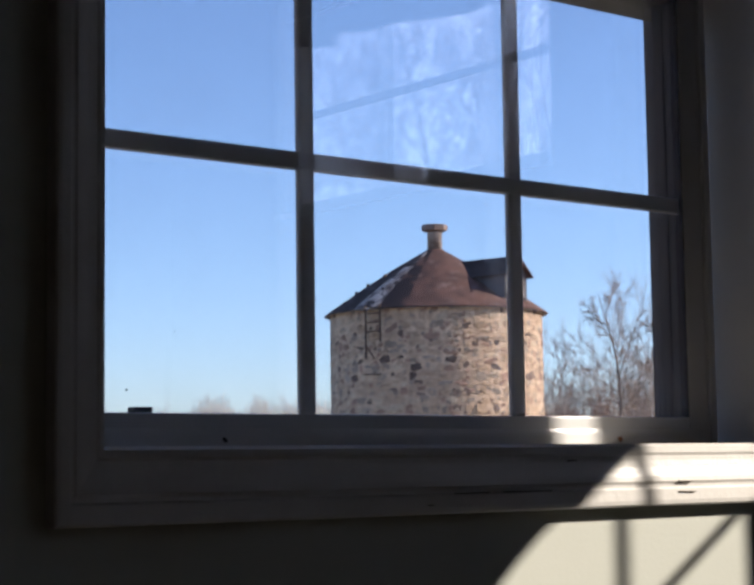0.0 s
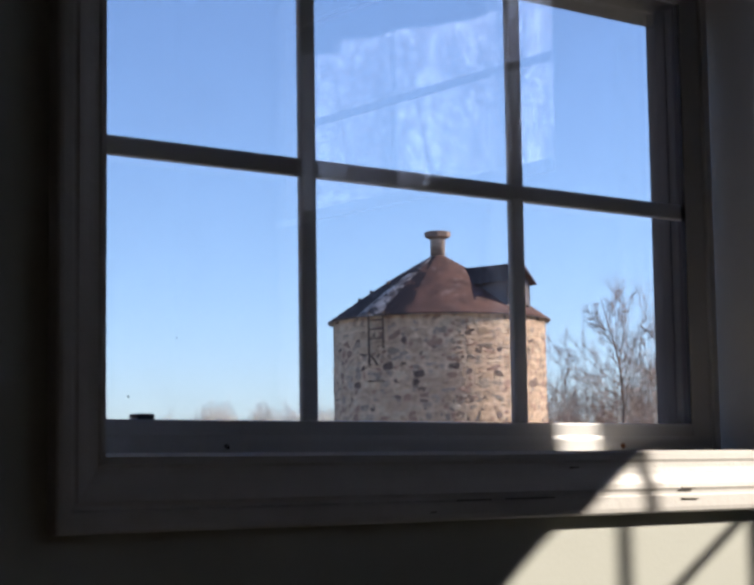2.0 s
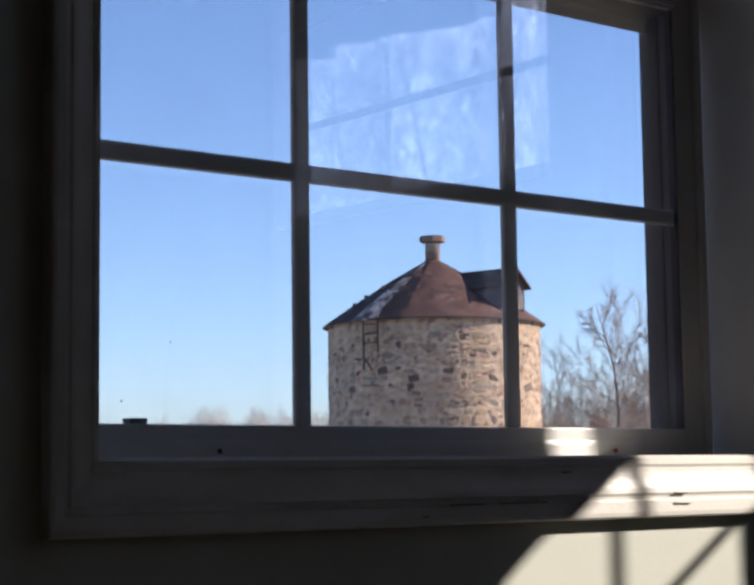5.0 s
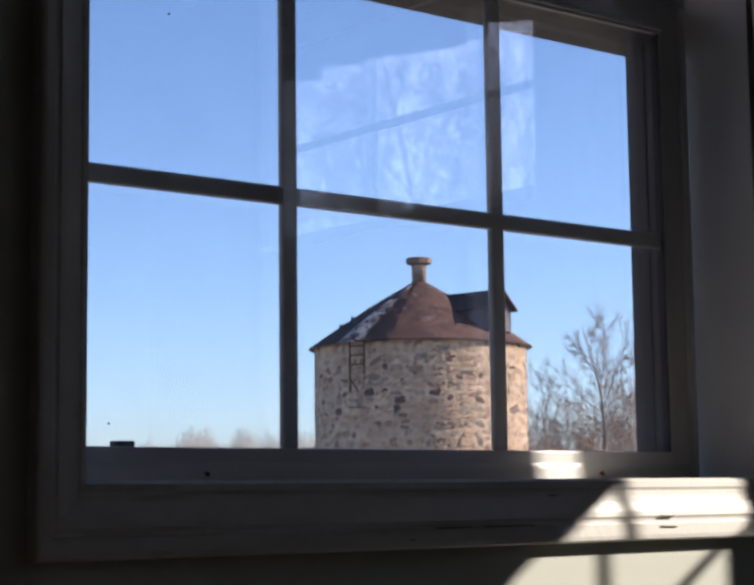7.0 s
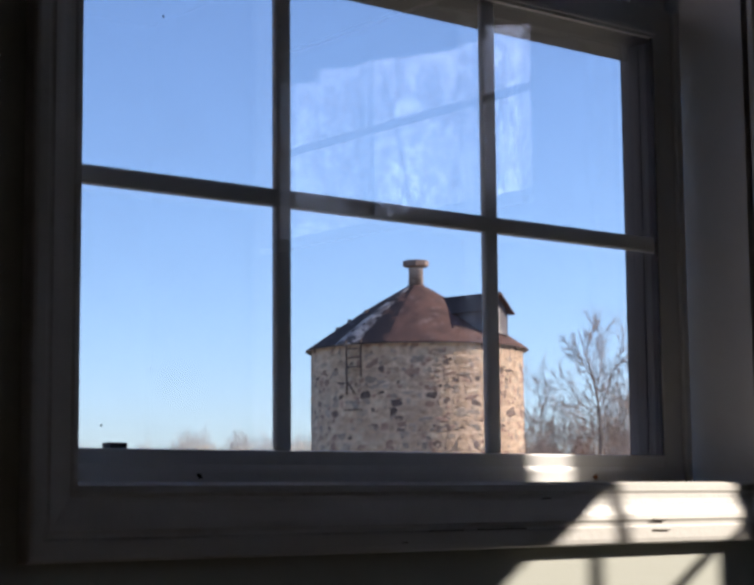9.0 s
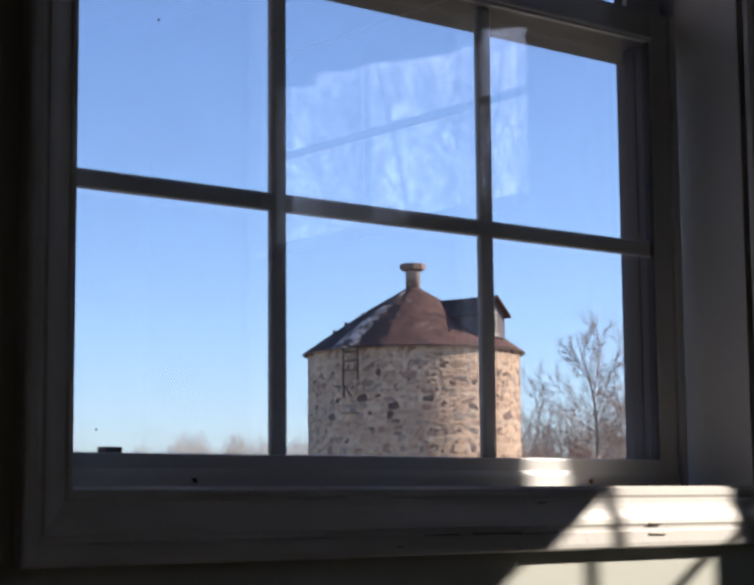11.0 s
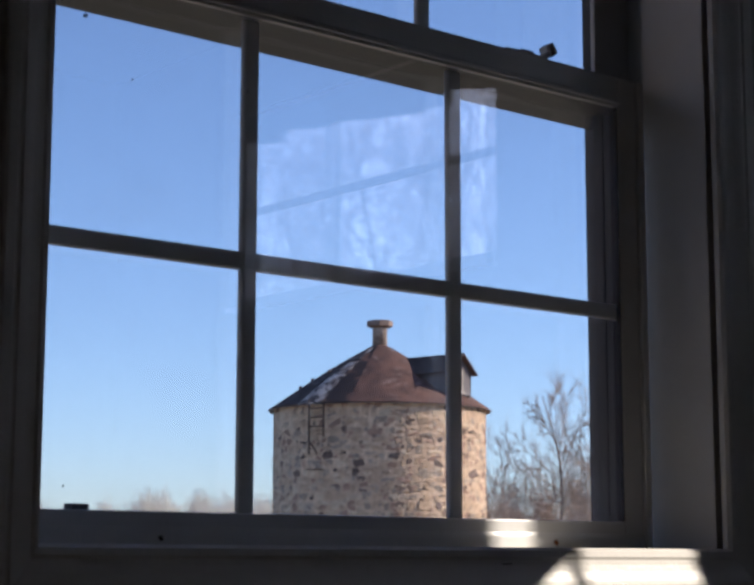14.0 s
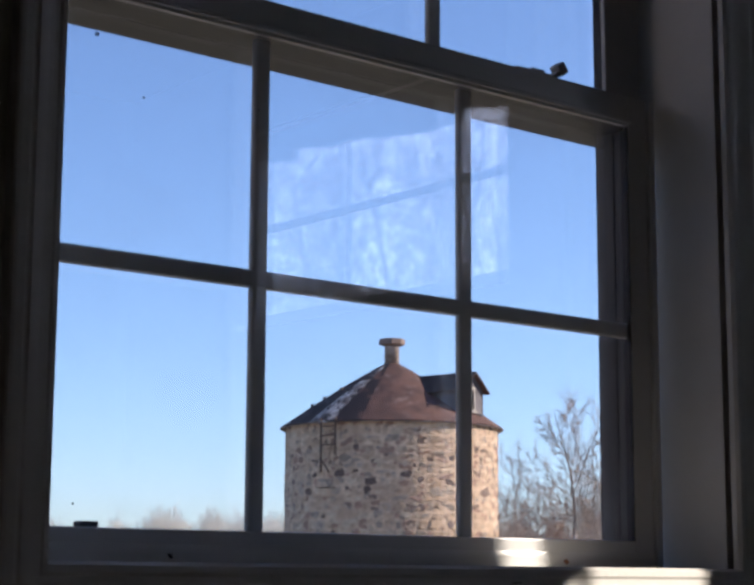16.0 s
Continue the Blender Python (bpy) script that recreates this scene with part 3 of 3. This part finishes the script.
def bare_tree(at, seed, height, stems=1, top=4, kids=(2, 2, 2, 1), radius=0.1, lean=0.2, label="", group="", spread=(0.4, 0.95), ratio=(0.42, 0.68), fade=0.35, bend=0.06):
    rng = random.Random(seed)
    t = tagged(empty("bare_tree", at), label or "leafless winter tree with fine grey-brown twigs", "tree", group)
    store = [([], []), ([], [])]
    for s in range(stems):
        a = rng.uniform(0, 6.28)
        d = Vector((math.cos(a) * lean, math.sin(a) * lean, 1)).normalized()
        grow(rng, store, Vector((math.cos(a) * 0.1 * (stems > 1), math.sin(a) * 0.1 * (stems > 1), -0.1)), d, height * rng.uniform(0.75, 1.0), radius, 0, top, bend, spread, kids, ratio, fade)
    raw("trunk", *store[0], M_BARK, t)
    raw("crown", *store[1], M_BARK, t)
    return t


EYE = Vector((-0.944, -1.312, -0.288))


def along(angle, dist, z=GROUND):
    """A spot that many metres from the room's middle, at a bearing east of north."""
    return (EYE.x + dist * math.sin(radians(angle)), EYE.y + dist * math.cos(radians(angle)), z)


def old_tree(at, seed, height, radius, limbs, label, group, facing):
    """A leaning fruit tree. limbs: height of the fork, bearing round the trunk, rise in degrees, length."""
    rng = random.Random(seed)
    t = tagged(empty("bare_tree", at, facing), label, "tree", group)
    store = [([], []), ([], [])]
    pts, n = [], 14
    for k in range(n + 1):
        f = k / n
        pts.append(Vector((-0.42 * f * f - 0.10 * math.sin(7 * f), 0.12 * math.sin(5 * f), height * f - 0.15 * (k == 0))))
    for k in range(n):
        r0, r1 = (radius * (1 - 0.93 * (q / n) ** 0.8) for q in (k, k + 1))
        tube(*store[0], pts[k], pts[k + 1], r0, r1, 7)
    for h, az, rise, length in limbs:
        f = min(h / height, 0.97) * n
        p = pts[int(f)].lerp(pts[min(int(f) + 1, n)], f - int(f))
        a, e = radians(az), radians(rise)
        d = Vector((math.cos(a) * math.cos(e), math.sin(a) * math.cos(e), math.sin(e)))
        grow(rng, store, p, d, length, radius * (0.17 + 0.07 * length) * (1 - 0.45 * h / height), 1, 3, 0.11, (0.35, 0.95), (0, 3, 3, 0), (0.36, 0.66), 0.35)
    raw("trunk", *store[0], M_BARK, t)
    raw("crown", *store[1], M_BARK, t)
    return t


BOUGHS = [(3.35, 172, 34, 1.25), (3.05, 192, 24, 1.7), (2.85, 160, 16, 1.35), (2.5, 184, 22, 1.5), (3.85, 20, 72, 1.45), (3.4, -15, 58, 1.75), (3.7, 200, 84, 1.3), (2.9, 10, 50, 1.9), (2.7, -5, 42, 1.9),
         (4.45, 172, 36, 0.65), (4.7, 30, 60, 0.6), (3.2, 95, 50, 1.2), (3.0, 265, 46, 1.3), (2.4, 20, 30, 1.7), (4.1, 150, 55, 0.8)]
old_tree(along(46.3, 36), 31, 5.2, 0.075, BOUGHS, "leafless old fruit tree with tangled twigs", "fruit trees by the tower", -46.3)
old_tree(along(48.2, 37), 33, 4.9, 0.07, [(h * 0.93, az + 40, rise, length) for h, az, rise, length in BOUGHS], "leafless old fruit tree with tangled twigs", "fruit trees by the tower", -46.3)
for ang, dist, seed, hgt in ((43.75, 50, 16, 4.2), (44.1, 47, 8, 3.6), (44.5, 52, 19, 3.3), (44.9, 47, 9, 3.5), (45.3, 50, 17, 3.5), (45.8, 52, 20, 3.6), (46.3, 48, 11, 3.7), (46.8, 46, 12, 3.9), (47.3, 43, 13, 3.9), (48.2, 41, 15, 3.7)):
    bare_tree(along(ang, dist), seed, hgt, 5, 3, (1, 2, 1, 1), 0.016, 0.20, "leafless shrub in a brown thicket", "thicket by the tower", (0.25, 0.75), (0.40, 0.62))
bare_tree(along(37.1, 56), 14, 5.2, 1, 4, (3, 2, 2, 1), 0.07, 0.05, "leafless tree standing behind the tower", "", (0.5, 1.1), (0.22, 0.34))
# woods on the sunny side of the house
tall = []
for k in range(11):
    r = random.Random(50 + k)
    a, d = radians(29 + 2.0 * k), 22 + r.uniform(0, 12)
    at = (3 + d * math.sin(a), -3.4 - d * math.cos(a), GROUND)
    if k < 4:
        tall.append(bare_tree(at, 60 + k, 10.5 + r.uniform(-1.5, 1.5), 2, 4, (2, 2, 2, 1), 0.12, 0.16,
                              "tall leafless tree beyond the sunny windows", "trees beside the house", (0.4, 0.95), (0.36, 0.60)))
    else:
        copy_thing(tall[k % 4], pose(*at, 0, 0, 75 * k))
bush = None
for k in range(16):
    r = random.Random(90 + k)
    a, d = radians(26 + 1.7 * k), 17 + r.uniform(0, 9)
    at = (3 + d * math.sin(a), -3.4 - d * math.cos(a), GROUND)
    if bush:
        copy_thing(bush, pose(*at, 0, 0, 67 * k))
    else:
        bush = bare_tree(at, 95, 3.6, 9, 3, (2, 2, 1, 1), 0.03, 0.3, "leafless shrub at the edge of the woods", "shrubs beside the house", (0.3, 0.9), (0.40, 0.62))

# far line of fan-shaped trees
rng = random.Random(77)
store = ([], [])
CROWNS = [(28.95, 10.5), (29.3, 8.8), (30.45, 9.2), (30.95, 10.6), (31.25, 9.4), (32.2, 11.4), (32.45, 12.3), (32.9, 12.1), (33.3, 10.6), (33.85, 11.6), (34.1, 9.8), (34.38, 11.8), (34.75, 11.0), (35.05, 12.0),
          (35.4, 11.4), (35.9, 11.0), (36.3, 11.8), (36.7, 10.8), (38.0, 11.0), (40.0, 11.5), (42.0, 11.0), (43.6, 11.5), (44.5, 10.8), (45.6, 11.0), (46.7, 11.0)]
for ang, h in CROWNS:
    base = Vector(along(ang, rng.uniform(232, 255)))
    for stem in range(3):
        s0 = base + Vector((rng.uniform(-0.9, 0.9), rng.uniform(-0.9, 0.9), 0))
        tube(*store, s0, s0 + Vector((0, 0, h * 0.45)), 0.13, 0.08, 5)
        for b in range(26):
            a, open_ = rng.uniform(0, 6.28), rng.uniform(0.04, 0.55)
            d = Vector((math.cos(a) * open_, math.sin(a) * open_, 1)).normalized()
            q0 = s0 + Vector((0, 0, h * rng.uniform(0.12, 0.42)))
            L = (h - (q0.z - s0.z)) * rng.uniform(0.72, 1.0) * (1 - 0.55 * open_)
            mid = q0 + d * L * 0.5
            tip = mid + (d + Vector((-d.x * 0.4, -d.y * 0.4, 0.2))).normalized() * L * 0.5
            tube(*store, q0, mid, 0.045, 0.03, 3)
            tube(*store, mid, tip, 0.03, 0.012, 3)
            for c in range(8):
                q = q0.lerp(mid, rng.uniform(0.4, 1.0)) if c < 2 else mid.lerp(tip, rng.uniform(0, 0.9))
                tube(*store, q, q + (d + Vector((rng.gauss(0, .5), rng.gauss(0, .5), 0.1))).normalized() * L * rng.uniform(0.14, 0.28), 0.02, 0.010, 3)
for k in range(420):
    s0 = Vector(along(rng.uniform(27, 49), rng.uniform(225, 260)))
    h = 7.6 * rng.uniform(0.8, 1.12)
    for b in range(5):
        d = Vector((rng.gauss(0, 0.16), rng.gauss(0, 0.16), 1)).normalized()
        tube(*store, s0, s0 + d * h * rng.uniform(0.7, 1.0), 0.05, 0.012, 3)
tagged(raw("far_woods", *store, M_FAR, None), "leafless tree line on the horizon, paled for haze", "woods", kind="stuff")

# ---------------------------------------------------------------- small marks and insects
def insect(name, at, size, label, turn=0.0, material=M_FLY):
    bm = bmesh.new()
    for dx, sx, sz in ((-0.35, 0.38, 0.26), (0.12, 0.30, 0.28), (0.48, 0.2, 0.22)):
        g = bmesh.ops.create_icosphere(bm, subdivisions=2, radius=1.0)
        bmesh.ops.transform(bm, matrix=Matrix.Translation((dx * size, 0, 0)) @ Matrix.Diagonal((sx * size, 0.25 * size, sz * size, 1)), verts=g["verts"])
    for dx in (-0.2, 0.1, 0.3):
        for sg in (-1, 1):
            box(bm, dx * size - 0.03 * size, dx * size + 0.03 * size, -0.05 * size, 0.05 * size, sg * 0.15 * size, sg * 0.6 * size)
    bm.transform(pose(*at, 0, turn, 0))
    return tagged(part(name, bm, material), label, "insect")


insect("dead_fly", (-0.102, -0.0125, -0.2655), 0.0045, "dead black fly stuck on the window rail", 35)
insect("dead_fly", (-0.192, -0.0085, 0.203), 0.0042, "dead black fly stuck on the window glass", -30)
insect("dead_beetle", (0.4050, -0.0125, -0.2655), 0.0052, "small dead orange beetle on the window rail", 10, M_BEETLE)
for k, (x, z, q) in enumerate(((-0.140, 0.153, 0.0017), (-0.200, -0.222, 0.0017), (-0.151, -0.169, 0.0012), (-0.165, 0.122, 0.0009), (-0.172, -0.178, 0.0009), (-0.19, -0.163, 0.0008),
                               (0.445, 0.178, 0.0012), (0.471, 0.189, 0.0011), (-0.010, 0.165, 0.0018), (0.222, -0.024, 0.0013), (0.46, 0.13, 0.0009))):
    bm = bmesh.new()
    g = bmesh.ops.create_icosphere(bm, subdivisions=1, radius=q * 0.75)
    for v in bm.verts:
        v.co = Vector((v.co.x * random.uniform(0.6, 1.2), v.co.y * 0.4, v.co.z * random.uniform(0.8, 1.5)))
    bm.transform(Matrix.Translation((x, -0.0074, z)))
    wpart("dirt_speck", bm, M_SPECK, low)
for x, z, wd in ((0.390, -0.3105, 0.010), (0.392, -0.3210, 0.012), (0.10, -0.3165, 0.02), (0.17, -0.3165, 0.03), (0.23, -0.2880, 0.004), (0.05, -0.327, 0.003)):
    bm = bmesh.new()
    box(bm, x - wd, x + wd, -0.1182, -0.1125, z - 0.0004, z + 0.0004, 0.0002)
    for v in bm.verts:
        v.co.z += 0.0015 * noise.noise(Vector((v.co.x * 90, 0, 4)))
    wpart("paint_chip", bm, M_CHIP, None, "dark chip in the white paint")

# ---------------------------------------------------------------- fieldstones of the tower
def stone_mesh(seed, material):
    rng = random.Random(seed)
    n = rng.choice((7, 8, 9))
    bm = bmesh.new()
    sq = rng.uniform(0.35, 0.75)
    ring = []
    for k in range(n):
        a = 2 * math.pi * (k + rng.uniform(-0.28, 0.28)) / n
        c, s = math.cos(a), math.sin(a)
        r = (1 - sq) + sq / max(abs(c), abs(s))
        r *= rng.uniform(0.70, 1.10)
        ring.append((0.5 * r * c, 0.5 * r * s))
    levels = [(1.0, 0.0), (0.90, 0.70), (0.66, 0.97)]
    rows = [[bm.verts.new((h + rng.uniform(-0.1, 0.1) * (h > 0), y * f, z * f)) for y, z in ring] for f, h in levels]
    for a, b in zip(rows, rows[1:]):
        for k in range(n):
            bm.faces.new((a[k], a[(k + 1) % n], b[(k + 1) % n], b[k]))
    mid = bm.verts.new((1.05, 0, 0))
    for k in range(n):
        bm.faces.new((rows[-1][k], rows[-1][(k + 1) % n], mid))
    return mesh_of("stone", bm, material)


rng = random.Random(21)
KINDS = [[stone_mesh(100 * i + j, m) for j in range(7)] for i, m in enumerate(STONES)]
rest_v, rest_f, made = [], [], 0
z = -0.1
while z < EZ - 0.06:
    hgt = min(rng.uniform(0.13, 0.25), EZ - 0.04 - z)
    if hgt < 0.07:
        break
    ang, end = rng.uniform(0, 0.1), 2 * math.pi
    start = ang
    while ang < start + end - 0.04:
        w = rng.choice((rng.uniform(0.12, 0.22), rng.uniform(0.18, 0.34), rng.uniform(0.28, 0.50))) * (0.8 if hgt < 0.2 else 1.0)
        pieces = [(0.0, hgt)]
        if hgt > 0.2 and rng.random() < 0.45:
            cut = hgt * rng.uniform(0.4, 0.6)
            pieces = [(0.0, cut), (cut, hgt - cut)]
        for zo, hh in pieces:
            mid = ang + w / 2 / RW
            rel = (mid + math.pi) % (2 * math.pi) - math.pi
            kind = rng.choices(range(5), (36, 22, 17, 18, 7))[0]
            me = rng.choice(KINDS[kind])
            m = (Matrix.Rotation(mid, 4, "Z") @ Matrix.Translation((RW - 0.034, 0, z + zo + hh / 2 + rng.uniform(-0.04, 0.04)))
                 @ Matrix.Rotation(rng.gauss(0, 0.05), 4, "Z") @ Matrix.Rotation(rng.gauss(0, 0.06), 4, "Y") @ Matrix.Rotation(rng.uniform(-0.3, 0.3), 4, "X") @ Matrix.Diagonal((rng.uniform(0.005, 0.012), w * rng.uniform(0.82, 1.12), hh * rng.uniform(0.80, 1.12), 1)))
            if abs(rel) < 1.62 and z > EZ - 2.75 and made < 360:
                ob = new("stone", me)
                ob.parent = tower
                ob.matrix_basis = m
                made += 1
            else:
                o = len(rest_v)
                rest_v += [m @ v.co for v in me.vertices]
                rest_f += [(tuple(o + i for i in p.vertices), kind) for p in me.polygons]
        ang += w / RW
    z += hgt
# small chinking stones pressed into the joints
for _ in range(800):
    kind = rng.choices(range(5), (34, 30, 17, 15, 4))[0]
    me = rng.choice(KINDS[kind])
    q = rng.uniform(0.05, 0.12)
    m = (Matrix.Rotation(rng.uniform(-1.7, 1.7), 4, "Z") @ Matrix.Translation((RW - 0.034, 0, rng.uniform(EZ - 2.9, EZ - 0.08)))
         @ Matrix.Rotation(rng.uniform(-0.5, 0.5), 4, "X") @ Matrix.Diagonal((rng.uniform(0.006, 0.014), q * rng.uniform(1, 1.8), q, 1)))
    o = len(rest_v)
    rest_v += [m @ v.co for v in me.vertices]
    rest_f += [(tuple(o + i for i in p.vertices), kind) for p in me.polygons]
rest = raw("stone_courses", rest_v, [f for f, _ in rest_f], STONES[0], tower)
for m in STONES[1:]:
    rest.data.materials.append(m)
rest.data.polygons.foreach_set("material_index", [k for _, k in rest_f])
tagged(rest, "remaining fieldstone courses", kind="stuff")
